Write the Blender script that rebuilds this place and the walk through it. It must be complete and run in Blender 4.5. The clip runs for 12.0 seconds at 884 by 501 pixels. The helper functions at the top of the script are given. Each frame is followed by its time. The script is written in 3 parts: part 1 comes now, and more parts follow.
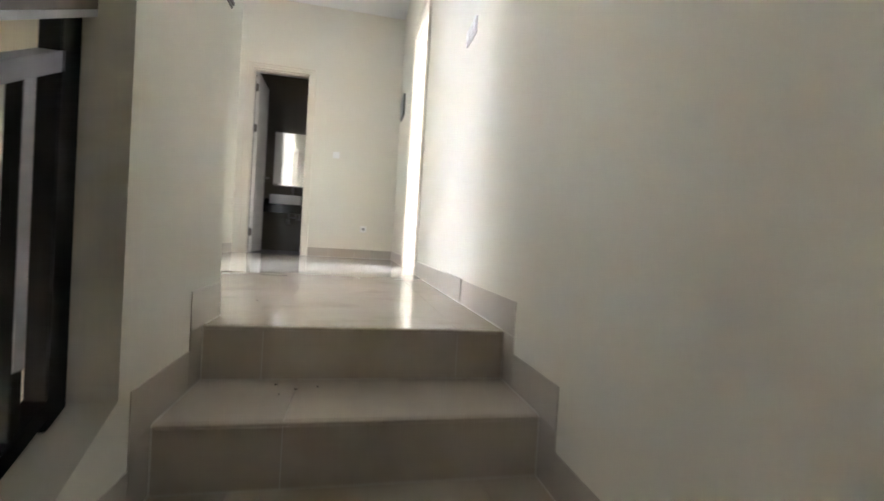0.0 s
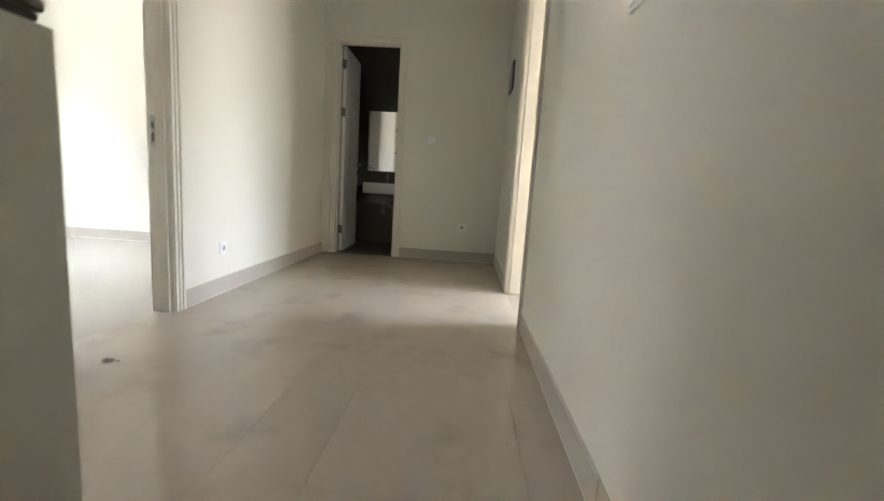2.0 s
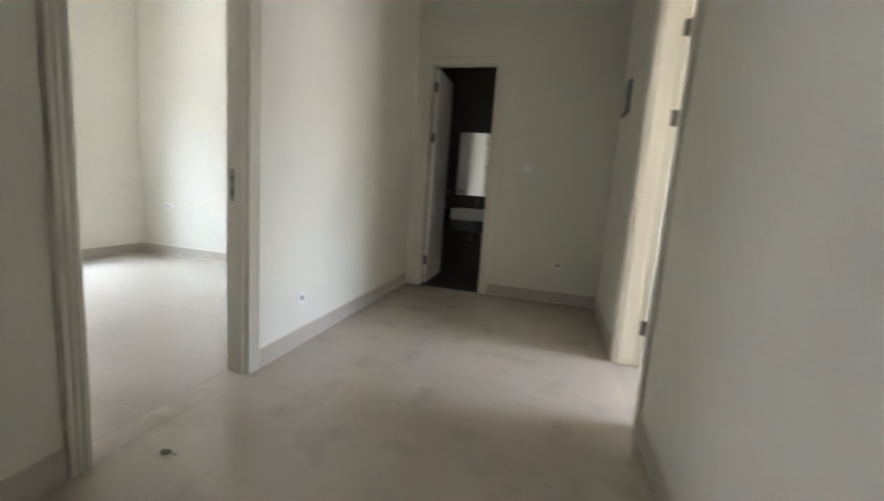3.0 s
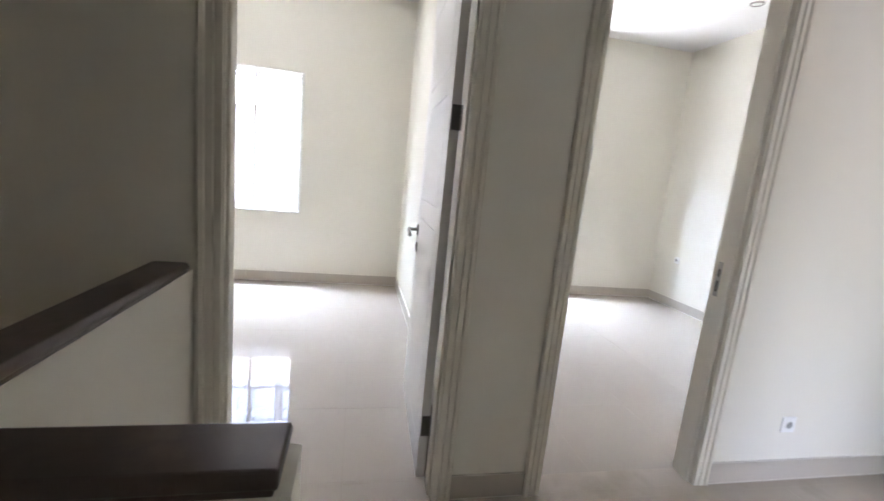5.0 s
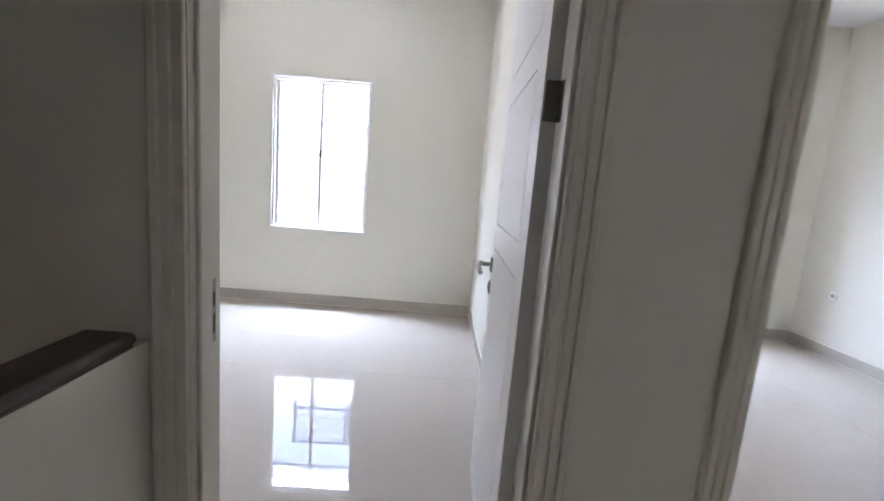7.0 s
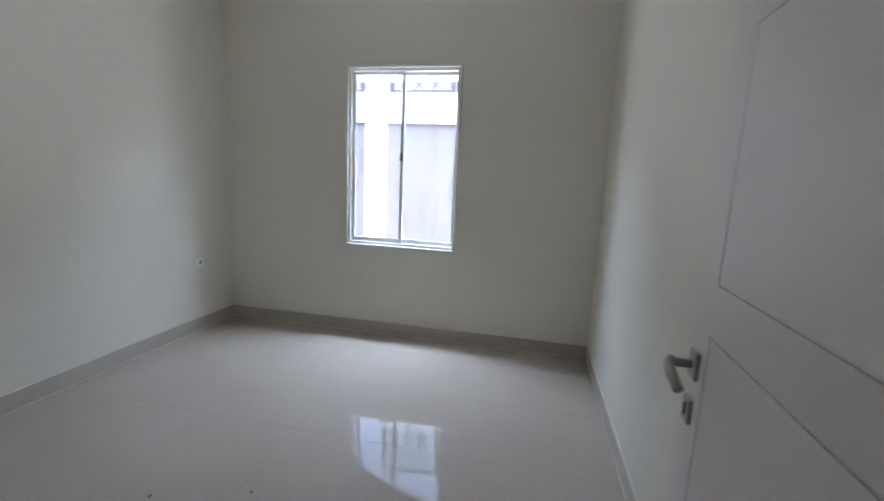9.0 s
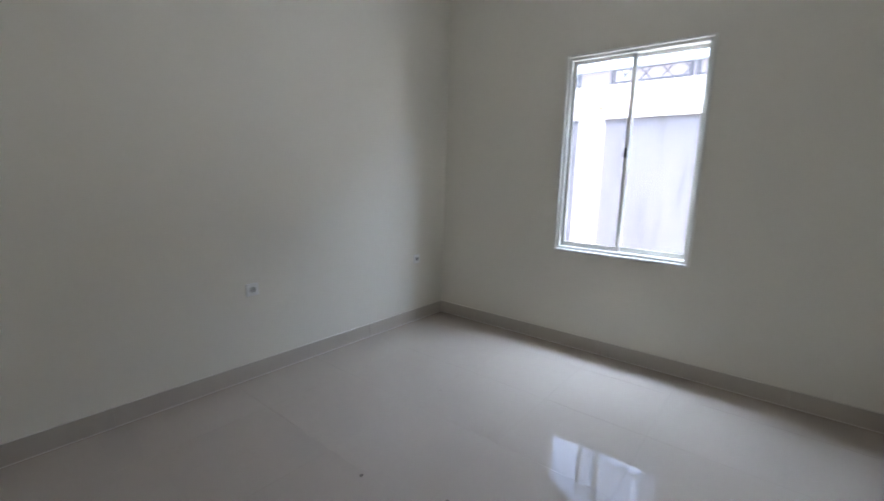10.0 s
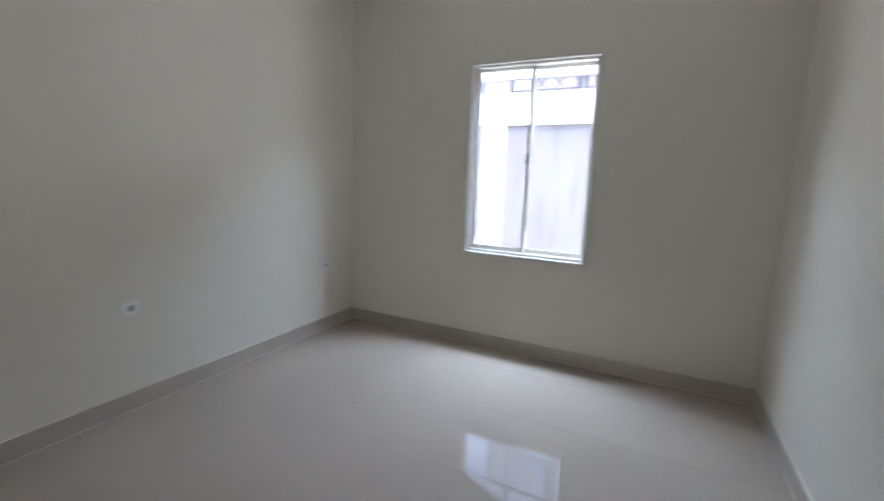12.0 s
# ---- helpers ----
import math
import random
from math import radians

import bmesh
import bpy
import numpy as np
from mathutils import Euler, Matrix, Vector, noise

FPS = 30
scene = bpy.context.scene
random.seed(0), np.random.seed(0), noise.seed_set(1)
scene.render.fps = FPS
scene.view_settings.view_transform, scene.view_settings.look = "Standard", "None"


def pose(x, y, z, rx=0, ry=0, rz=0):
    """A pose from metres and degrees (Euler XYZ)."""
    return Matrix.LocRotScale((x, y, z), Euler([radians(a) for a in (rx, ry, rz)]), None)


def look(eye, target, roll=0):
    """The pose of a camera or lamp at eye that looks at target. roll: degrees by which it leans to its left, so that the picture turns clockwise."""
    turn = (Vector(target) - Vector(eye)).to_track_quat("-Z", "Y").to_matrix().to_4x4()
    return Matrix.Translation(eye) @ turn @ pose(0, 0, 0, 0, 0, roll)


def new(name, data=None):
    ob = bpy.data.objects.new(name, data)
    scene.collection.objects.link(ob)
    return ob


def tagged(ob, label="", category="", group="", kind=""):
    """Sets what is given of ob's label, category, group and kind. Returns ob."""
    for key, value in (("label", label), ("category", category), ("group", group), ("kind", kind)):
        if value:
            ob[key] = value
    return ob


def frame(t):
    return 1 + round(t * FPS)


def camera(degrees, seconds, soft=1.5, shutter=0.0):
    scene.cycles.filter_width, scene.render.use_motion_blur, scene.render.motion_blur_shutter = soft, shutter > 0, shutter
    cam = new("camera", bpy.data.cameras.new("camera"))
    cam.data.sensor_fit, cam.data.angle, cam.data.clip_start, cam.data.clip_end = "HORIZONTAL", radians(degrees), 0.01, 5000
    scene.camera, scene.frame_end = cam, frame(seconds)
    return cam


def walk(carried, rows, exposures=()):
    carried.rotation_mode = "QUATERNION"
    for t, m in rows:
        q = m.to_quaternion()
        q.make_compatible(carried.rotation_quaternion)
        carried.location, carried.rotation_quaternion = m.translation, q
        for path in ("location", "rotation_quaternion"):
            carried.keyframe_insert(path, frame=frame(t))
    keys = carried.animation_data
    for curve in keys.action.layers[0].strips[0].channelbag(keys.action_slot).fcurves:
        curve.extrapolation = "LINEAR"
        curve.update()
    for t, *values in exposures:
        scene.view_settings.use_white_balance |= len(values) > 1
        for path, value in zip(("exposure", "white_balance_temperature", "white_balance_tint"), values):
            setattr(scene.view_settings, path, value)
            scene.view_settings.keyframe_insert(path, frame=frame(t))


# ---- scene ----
cam = camera(92.3, 12.0, shutter=0.4)
PATH = [
    (0, (-0.517, -1.377, 0.288), (-0.112, 0.581, 0.249), 3.5),
    (0.5, (-0.413, -1.105, 0.448), (-0.305, 0.89, 0.355), 3.1),
    (1, (-0.408, -0.851, 0.585), (-0.408, 1.146, 0.473), 3.0),
    (1.5, (-0.41, -0.631, 0.68), (-0.414, 1.36, 0.491), 3.5),
    (2, (-0.396, -0.413, 0.821), (-0.487, 1.565, 0.537), 3.6),
    (2.5, (-0.432, -0.179, 1.004), (-0.586, 1.794, 0.717), 3.3),
    (3, (-0.507, 0.03, 1.117), (-0.996, 1.946, 0.82), 4.2),
    (3.5, (-0.638, 0.176, 1.241), (-1.725, 1.819, 0.898), 5.6),
    (5.5, (-0.423, 0.212, 1.408), (-2.387, 0.409, 1.081), 5.5),
    (6, (-0.492, 0.235, 1.399), (-2.459, 0.384, 1.069), 5.4),
    (6.5, (-0.781, 0.268, 1.415), (-2.75, 0.411, 1.096), 5.2),
    (7, (-1.095, 0.309, 1.417), (-3.07, 0.35, 1.109), 4.7),
    (9, (-2.021, 0.207, 1.447), (-3.953, -0.195, 1.12), 2.6),
    (9.5, (-2.081, 0.109, 1.393), (-3.907, -0.638, 1.067), 2.0),
    (10, (-2.22, 0.043, 1.408), (-3.759, -1.187, 1.068), 1.6),
    (10.5, (-2.276, 0.011, 1.409), (-3.657, -1.39, 1.052), 1.7),
    (11, (-2.251, -0.001, 1.413), (-3.596, -1.436, 1.048), 1.8),
    (11.5, (-2.244, -0.016, 1.408), (-3.693, -1.351, 1.065), 2.6),
    (12, (-2.249, -0.003, 1.43), (-4.02, -0.875, 1.107), 2.2),
]
EXPOSURES = [(0, 7.6, 6250, 15), (0.5, 7.5, 6350, 14), (1.0, 7.0, 6700, 13), (1.5, 6.5, 6900, 13), (2.0, 6.15, 6950, 12), (2.5, 5.85, 6700, 13),
             (3.0, 5.65, 6600, 12), (3.5, 5.65, 6500, 14), (5.5, 5.8, 6350, 19), (6.0, 5.75, 6250, 19), (7.0, 5.4, 6050, 20), (9.0, 3.95, 6150, 15), (12.0, 3.95, 6300, 16)]
walk(cam, [(t, look(eye, target, roll)) for t, eye, target, roll in PATH],
     exposures=EXPOSURES)

# ---- light ----
world = bpy.data.worlds.new("sky")
scene.world = world
world.use_nodes = True
wn = world.node_tree.nodes
sky = wn.new("ShaderNodeTexSky")
sky.sky_type, sky.sun_disc = "NISHITA", False
SUN_EL, SUN_ROT = 62.0, 8.0
sky.sun_elevation, sky.sun_rotation = radians(SUN_EL), radians(SUN_ROT)
sky.air_density, sky.dust_density = 1.0, 6.0
wn["Background"].inputs["Strength"].default_value = 0.15
world.node_tree.links.new(sky.outputs["Color"], wn["Background"].inputs["Color"])
sun_data = bpy.data.lights.new("sun", "SUN")
sun_data.energy, sun_data.angle, sun_data.color = 0.5, radians(14), (1.0, 0.95, 0.88)
sun = new("sun", sun_data)
# the sky's sun_rotation turns clockwise from +y seen from above
sx, sy = math.sin(radians(SUN_ROT)), math.cos(radians(SUN_ROT))
sun.matrix_world = look((sx * 20, sy * 20, 20 * math.tan(radians(SUN_EL))), (0, 0, 0))


def window_light(name, m, w, h, watts, color=(0.74, 0.85, 1.0)):
    """An added area lamp that stands in for daylight at a window."""
    d = bpy.data.lights.new(name, "AREA")
    d.shape, d.size, d.size_y, d.energy, d.color = "RECTANGLE", w, h, watts, color
    ob = new(name, d)
    ob.matrix_world = m
    return ob


# added hidden lamps: sky under the canopy, yard bounce below the sills; side room's window
SKY_BLUE, YARD = (0.62, 0.78, 1.0), (0.88, 0.93, 1.0)
for tag, y, down, up in (("a", -0.946, 13.5, 4.8), ("b", 2.637, 13.0, 4.0)):
    window_light("window_light_" + tag, pose(-6.03, y, 2.64, 0, -27, 0), 0.30, 2.0, down, SKY_BLUE)
    window_light("yard_bounce_fill_" + tag, look((-6.05, y, 0.66), (-4.4, y, 1.75)), 1.3, 0.5, up, YARD)
window_light("window_light_c", look((3.62, 2.7, 1.75), (1.0, 2.7, 0.9)), 1.5, 1.45, 1.8)


# ---- materials ----
def mat(name, color, rough=0.5, metal=0.0, var=0.06, scale=3.0, bump=0.0, bscale=60.0, fine=40.0, coat=0.0,
        stain=None, stain_scale=1.0, rand=0.0, spec=0.5, rough_var=0.0, stretch=1.0):
    """A procedural surface: two scales of tone, relief, optional stains and a shift from piece to piece."""
    m = bpy.data.materials.new(name)
    m.use_nodes = True
    nt = m.node_tree
    b = nt.nodes["Principled BSDF"]
    b.inputs["Roughness"].default_value, b.inputs["Metallic"].default_value = rough, metal
    b.inputs["Coat Weight"].default_value, b.inputs["Coat Roughness"].default_value = coat, 0.03
    b.inputs["Specular IOR Level"].default_value = spec
    geo = nt.nodes.new("ShaderNodeNewGeometry")

    def tex(s, detail=4.0):
        n = nt.nodes.new("ShaderNodeTexNoise")
        n.inputs["Scale"].default_value, n.inputs["Detail"].default_value = s, detail
        sc = nt.nodes.new("ShaderNodeVectorMath")
        sc.operation = "MULTIPLY"
        sc.inputs[1].default_value = (1, 1, stretch)
        nt.links.new(geo.outputs["Position"], sc.inputs[0])
        nt.links.new(sc.outputs[0], n.inputs["Vector"])
        return n.outputs["Fac"]

    def math_node(op, a, c):
        n = nt.nodes.new("ShaderNodeMath")
        n.operation = op
        for i, v in enumerate((a, c)):
            if isinstance(v, (int, float)):
                n.inputs[i].default_value = v
            else:
                nt.links.new(v, n.inputs[i])
        return n.outputs[0]

    big, small = tex(scale), tex(fine, 6.0)
    v = math_node("ADD", math_node("MULTIPLY", big, 2 * var), math_node("MULTIPLY", small, var))
    v = math_node("ADD", v, 1 - 1.5 * var)
    if rand:
        info = nt.nodes.new("ShaderNodeObjectInfo")
        v = math_node("ADD", v, math_node("MULTIPLY", math_node("SUBTRACT", info.outputs["Random"], 0.5), rand))
    mix = nt.nodes.new("ShaderNodeVectorMath")
    mix.operation = "SCALE"
    mix.inputs[0].default_value = color
    nt.links.new(v, mix.inputs["Scale"])
    out = mix.outputs[0]
    if stain:
        ramp = nt.nodes.new("ShaderNodeMapRange")
        ramp.inputs["From Min"].default_value, ramp.inputs["From Max"].default_value = 0.54, 0.72
        nt.links.new(tex(stain_scale, 8.0), ramp.inputs["Value"])
        mx = nt.nodes.new("ShaderNodeMix")
        mx.data_type = "RGBA"
        nt.links.new(math_node("MULTIPLY", ramp.outputs[0], stain[3]), mx.inputs["Factor"])
        nt.links.new(out, mx.inputs["A"])
        mx.inputs["B"].default_value = (*stain[:3], 1)
        out = mx.outputs["Result"]
    nt.links.new(out, b.inputs["Base Color"])
    if rough_var:
        nt.links.new(math_node("ADD", math_node("MULTIPLY", big, rough_var), rough - rough_var * 0.5), b.inputs["Roughness"])
    if bump:
        bn = nt.nodes.new("ShaderNodeBump")
        bn.inputs["Strength"].default_value, bn.inputs["Distance"].default_value = bump, 0.002
        nt.links.new(tex(bscale, 5.0), bn.inputs["Height"])
        nt.links.new(bn.outputs[0], b.inputs["Normal"])
    return m


WALL = mat("cream_wall_paint", (0.80, 0.765, 0.665), 0.62, var=0.02, scale=0.8, bump=0.25, bscale=55, fine=9)
CEIL = mat("white_ceiling_paint", (0.82, 0.81, 0.78), 0.8, var=0.015, scale=0.7)
ROOM_TILE = mat("polished_room_tile", (0.48, 0.42, 0.355), 0.02, var=0.035, scale=1.6, fine=14, rand=0.01)
HALL_TILE = mat("polished_hall_tile", (0.55, 0.475, 0.39), 0.11, var=0.09, scale=2.3, fine=11, rand=0.006,
                stain=(0.40, 0.335, 0.265, 0.6), stain_scale=4.0, rough_var=0.10)
STEP_TILE = mat("stair_tile", (0.62, 0.54, 0.44), 0.3, var=0.07, scale=3.5, fine=14, rand=0.03)
SKIRT = mat("baseboard_tile", (0.53, 0.475, 0.40), 0.3, var=0.04, scale=3, rand=0.03)
GROUT = mat("tile_grout", (0.33, 0.28, 0.24), 0.9, var=0.1, scale=20)
GROUT_PALE = mat("white_grout", (0.74, 0.70, 0.63), 0.9, var=0.06, scale=30)
TRIM = mat("cream_gloss_paint", (0.80, 0.75, 0.645), 0.45, var=0.02, scale=3)
LEAF = mat("white_door_paint", (0.76, 0.735, 0.69), 0.5, var=0.012, scale=2, bump=0.08, bscale=30)
CAP = mat("dark_stained_wood", (0.095, 0.066, 0.053), 0.3, var=0.25, scale=5, fine=45, bump=0.15, bscale=45,
          stain=(0.20, 0.145, 0.115, 0.6), stain_scale=8)
HINGE = mat("worn_hinge_steel", (0.20, 0.185, 0.17), 0.45, 0.8, var=0.15, scale=25)
STEEL = mat("brushed_steel", (0.42, 0.40, 0.37), 0.32, 1.0, var=0.05, scale=30)
DARKMETAL = mat("dark_metal", (0.09, 0.085, 0.08), 0.4, 0.6, var=0.1, scale=20)
BLACK = mat("black_painted_steel", (0.010, 0.010, 0.010), 0.4, var=0.2, scale=12, bump=0.25, bscale=25, spec=0.2)
# dusty film, made pale so that its sheen is in the colour
FILM_SHEEN = mat("dusty_film_sheen", (0.42, 0.42, 0.46), 0.3, var=0.2, scale=14, bump=0.6, bscale=30)
PLASTIC = mat("white_switch_plastic", (0.88, 0.87, 0.84), 0.3, var=0.01, scale=10)
GREYP = mat("grey_socket_well", (0.42, 0.41, 0.39), 0.4, var=0.03, scale=20)
ALU = mat("white_window_frame", (0.78, 0.76, 0.71), 0.35, var=0.02, scale=4)
ALU_GREY = mat("grey_sash_edge", (0.30, 0.29, 0.28), 0.4, var=0.05, scale=8)
BATH_WALL = mat("dark_bath_tile", (0.16, 0.135, 0.11), 0.35, var=0.1, scale=3, rand=0.05)
BATH_FLOOR = mat("dark_bath_floor", (0.07, 0.055, 0.045), 0.35, var=0.15, scale=4, rand=0.06)
STONE = mat("black_stone_counter", (0.02, 0.018, 0.016), 0.15, var=0.3, scale=30)
CERAMIC = mat("white_ceramic", (0.82, 0.82, 0.80), 0.08, var=0.01, scale=5)
MIRROR = mat("mirror_silver", (0.9, 0.9, 0.9), 0.02, 1.0, var=0.0)
OUT_WALL = mat("weathered_boundary_wall", (0.20, 0.20, 0.22), 0.85, var=0.10, scale=2.5, bump=0.1, bscale=18,
               stain=(0.075, 0.077, 0.07, 0.75), stain_scale=4.5, stretch=0.12)
OUT_WHITE = mat("white_render", (0.80, 0.79, 0.76), 0.8, var=0.03, scale=1.5, bump=0.2)
# pale canopy paint darkened to grey, its shade put into the colour
CANOPY = mat("shaded_canopy_paint", (0.32, 0.33, 0.35), 0.8, var=0.03, scale=1.5)
FENCE = mat("grey_fence_paint", (0.07, 0.075, 0.085), 0.5, 0.2, var=0.1, scale=9)
BRICK = mat("lilac_house_render", (0.50, 0.46, 0.48), 0.85, var=0.08, scale=1.2)
ROOF = mat("roof_tile", (0.22, 0.13, 0.10), 0.8, var=0.2, scale=3)
GROUND = mat("bare_ground", (0.18, 0.16, 0.13), 0.95, var=0.2, scale=0.5)
GRIT = mat("brown_grit", (0.17, 0.145, 0.12), 0.9, var=0.2, scale=40)
PIPE = mat("orange_pvc", (0.75, 0.25, 0.12), 0.5, var=0.05)

GLASS = bpy.data.materials.new("window_glass")
GLASS.use_nodes = True
gn, gl = GLASS.node_tree.nodes, GLASS.node_tree.links
gn.remove(gn["Principled BSDF"])
g_tr, g_gl, g_mx, g_fr = (gn.new("ShaderNodeBsdfTransparent"), gn.new("ShaderNodeBsdfGlossy"),
                          gn.new("ShaderNodeMixShader"), gn.new("ShaderNodeFresnel"))
g_tr.inputs["Color"].default_value = (0.93, 0.95, 0.96, 1)
g_gl.inputs["Roughness"].default_value = 0.01
gl.new(g_fr.outputs[0], g_mx.inputs[0])
gl.new(g_tr.outputs[0], g_mx.inputs[1])
gl.new(g_gl.outputs[0], g_mx.inputs[2])
gl.new(g_mx.outputs[0], gn["Material Output"].inputs["Surface"])


# ---- mesh helpers ----
def box(bm, x0, x1, y0, y1, z0, z1):
    vs = [bm.verts.new((x, y, z)) for z in (z0, z1) for y in (y0, y1) for x in (x0, x1)]
    for f in ((0, 2, 3, 1), (4, 5, 7, 6), (0, 1, 5, 4), (2, 6, 7, 3), (0, 4, 6, 2), (1, 3, 7, 5)):
        bm.faces.new([vs[i] for i in f])
    return vs


def cbox(x0, x1, y0, y1, z0, z1, bevel=0.0, seg=2):
    bm = bmesh.new()
    box(bm, x0, x1, y0, y1, z0, z1)
    if bevel:
        bmesh.ops.bevel(bm, geom=bm.edges[:], offset=bevel, segments=seg, profile=0.5, affect="EDGES")
    return bm


def tube(bm, points, r, n=10):
    """A round bar through the points."""
    pts = [Vector(p) for p in points]
    rings = []
    for i, p in enumerate(pts):
        d = (pts[min(i + 1, len(pts) - 1)] - pts[max(i - 1, 0)]).normalized()
        q = d.to_track_quat("Z", "Y")
        rings.append([bm.verts.new(p + q @ Vector((r * math.cos(a), r * math.sin(a), 0)))
                      for a in (2 * math.pi * k / n for k in range(n))])
    for a, b in zip(rings, rings[1:]):
        for k in range(n):
            bm.faces.new((a[k], a[(k + 1) % n], b[(k + 1) % n], b[k]))
    bm.faces.new(rings[0][::-1])
    bm.faces.new(rings[-1])


def prism(bm, outline, fn0, fn1):
    """Closed outline swept between two maps of (u, v) to places."""
    a = [bm.verts.new(fn0(u, v)) for u, v in outline]
    b = [bm.verts.new(fn1(u, v)) for u, v in outline]
    n = len(outline)
    for k in range(n):
        bm.faces.new((a[k], a[(k + 1) % n], b[(k + 1) % n], b[k]))
    bm.faces.new(a[::-1])
    bm.faces.new(b)


def mesh_of(name, bm, material, smooth=False):
    bmesh.ops.recalc_face_normals(bm, faces=bm.faces[:])
    me = bpy.data.meshes.new(name)
    bm.to_mesh(me)
    bm.free()
    me.materials.append(material)
    if smooth:
        for p in me.polygons:
            p.use_smooth = True
    return me


def thing(name, label, category, m=None, group="", kind=""):
    ob = tagged(new(name), label, category, group, kind)
    if m is not None:
        ob.matrix_world = m
    return ob


def part(name, bm, material, parent=None, label="", smooth=False):
    ob = new(name, mesh_of(name, bm, material, smooth))
    ob.parent = parent
    return tagged(ob, label)


def solid(name, bm, material, label, category, kind="structure", smooth=False):
    return tagged(new(name, mesh_of(name, bm, material, smooth)), label, category, kind=kind)


def wall_x(bm, x0, x1, y0, y1, z0, z1, holes=()):
    """A wall along y with holes (ya, yb, za, zb) through it."""
    y = y0
    for ya, yb, za, zb in sorted(holes):
        box(bm, x0, x1, y, ya, z0, z1)
        if za > z0:
            box(bm, x0, x1, ya, yb, z0, za)
        box(bm, x0, x1, ya, yb, zb, z1)
        y = yb
    box(bm, x0, x1, y, y1, z0, z1)


# ---- the shell ----
H = 3.30              # ceiling height
XW, XI = -2.07, -2.19  # hall wall towards the bedrooms: its two faces
XV = -5.64            # window wall, inner face
LOW = -3.4
DOOR_H = 2.38
A0, A1 = -0.25, 0.60  # clear door openings
B0, B1 = 1.115, 1.945
C0, C1 = 2.21, 3.06
T0, T1 = -1.905, -1.215
J = 0.03
XH0 = -1.050            # stair well face of the half wall


def shell(name, label, bm, material=WALL):
    return solid(name, bm, material, label, "wall")


bm = bmesh.new()
wall_x(bm, XI, XW, -3.7, 4.53, 0, H, [(A0 - J, A1 + J, 0, DOOR_H + J), (B0 - J, B1 + J, 0, DOOR_H + J)])
box(bm, XI, XW, -3.7, 4.53, LOW, -0.02)
box(bm, XI, XW, -3.7, -0.47, -0.02, 0)
shell("wall_west", "cream painted plaster wall with two doorways", bm)
bm = bmesh.new()
wall_x(bm, 0, 0.155, -3.7, 4.53, 0, H, [(C0 - J, C1 + J, 0, DOOR_H + J)])
box(bm, 0, 0.155, -3.7, 4.53, LOW, -0.02)
box(bm, 0, 0.155, -3.7, 0.0, -0.02, 0)
shell("wall_east", "cream painted plaster wall beside the stairs", bm)
bm = bmesh.new()
box(bm, -2.6, T0 - J, 4.53, 4.65, 0, H)
box(bm, T1 + J, 0.3, 4.53, 4.65, 0, H)
box(bm, T0 - J, T1 + J, 4.53, 4.65, DOOR_H + J, H)
shell("wall_north", "cream painted plaster wall at the hall's end", bm)
bm = bmesh.new()
box(bm, XI, 0.12, -3.82, -3.7, LOW, H)
shell("wall_south", "cream painted plaster wall behind the stairs", bm)
WA = (-1.437, -0.455, 0.842, 2.365)
WB = (2.146, 3.128, 0.842, 2.365)
bm = bmesh.new()
wall_x(bm, XV - 0.15, XV, -2.80, 4.48, LOW, H, [WA, WB])
shell("wall_window", "cream painted outer wall with two windows", bm)
bm = bmesh.new()
box(bm, XV, XI, -2.80, -2.68, LOW, H)
shell("wall_bedroom_south", "cream painted bedroom wall with two sockets", bm)
bm = bmesh.new()
box(bm, XV, XI, 0.751, 0.87, 0, H)
shell("wall_partition", "cream painted wall between the bedrooms", bm)
bm = bmesh.new()
box(bm, XV, XI, 4.363, 4.48, 0, H)
shell("wall_bedroom_north", "cream painted bedroom wall", bm)
# the third bedroom, seen only through its doorway
bm = bmesh.new()
box(bm, 0.155, 3.5, 1.08, 1.2, 0, H)
box(bm, 0.155, 3.5, 4.3, 4.42, 0, H)
wall_x(bm, 3.5, 3.62, 1.08, 4.42, 0, H, [(1.95, 3.45, 0.9, 2.35)])
shell("wall_side_room", "cream painted walls of the side room", bm)
# floor slabs
bm = bmesh.new()
box(bm, XW, 0.0, 0.0, 4.53, -0.5, -0.121)
box(bm, XW, XH0, -0.35, 0.0, -0.5, -0.121)
box(bm, XV, XI, -2.68, 4.363, -0.5, -0.121)
box(bm, 0.12, 3.62, 1.08, 4.42, -0.5, -0.121)
box(bm, -2.6, -0.3, 4.53, 5.9, -0.5, -0.121)
solid("floor_slab", bm, WALL, "concrete floor slab under the tiles", "floor")
# ceilings
bm = bmesh.new()
box(bm, XI, 0.12, -3.82, 4.65, H, H + 0.12)
solid("ceiling_hall", bm, CEIL, "flat white painted hall ceiling", "ceiling")
bm = bmesh.new()
box(bm, XV - 0.15, XI, -2.80, 4.48, H, H + 0.12)
solid("ceiling_bedrooms", bm, CEIL, "flat white painted bedroom ceiling", "ceiling")
bm = bmesh.new()
box(bm, 0.12, 3.62, 1.08, 4.42, H, H + 0.12)
solid("ceiling_side_room", bm, CEIL, "flat white painted side room ceiling", "ceiling")


# ---- doors ----
PROFILE = [(0, 0), (0, 0.011), (0.003, 0.014), (0.022, 0.014), (0.025, 0.009), (0.029, 0.009), (0.032, 0.016), (0.050, 0.016),
           (0.053, 0.011), (0.057, 0.011), (0.060, 0.019), (0.074, 0.021), (0.080, 0.016), (0.080, 0)]


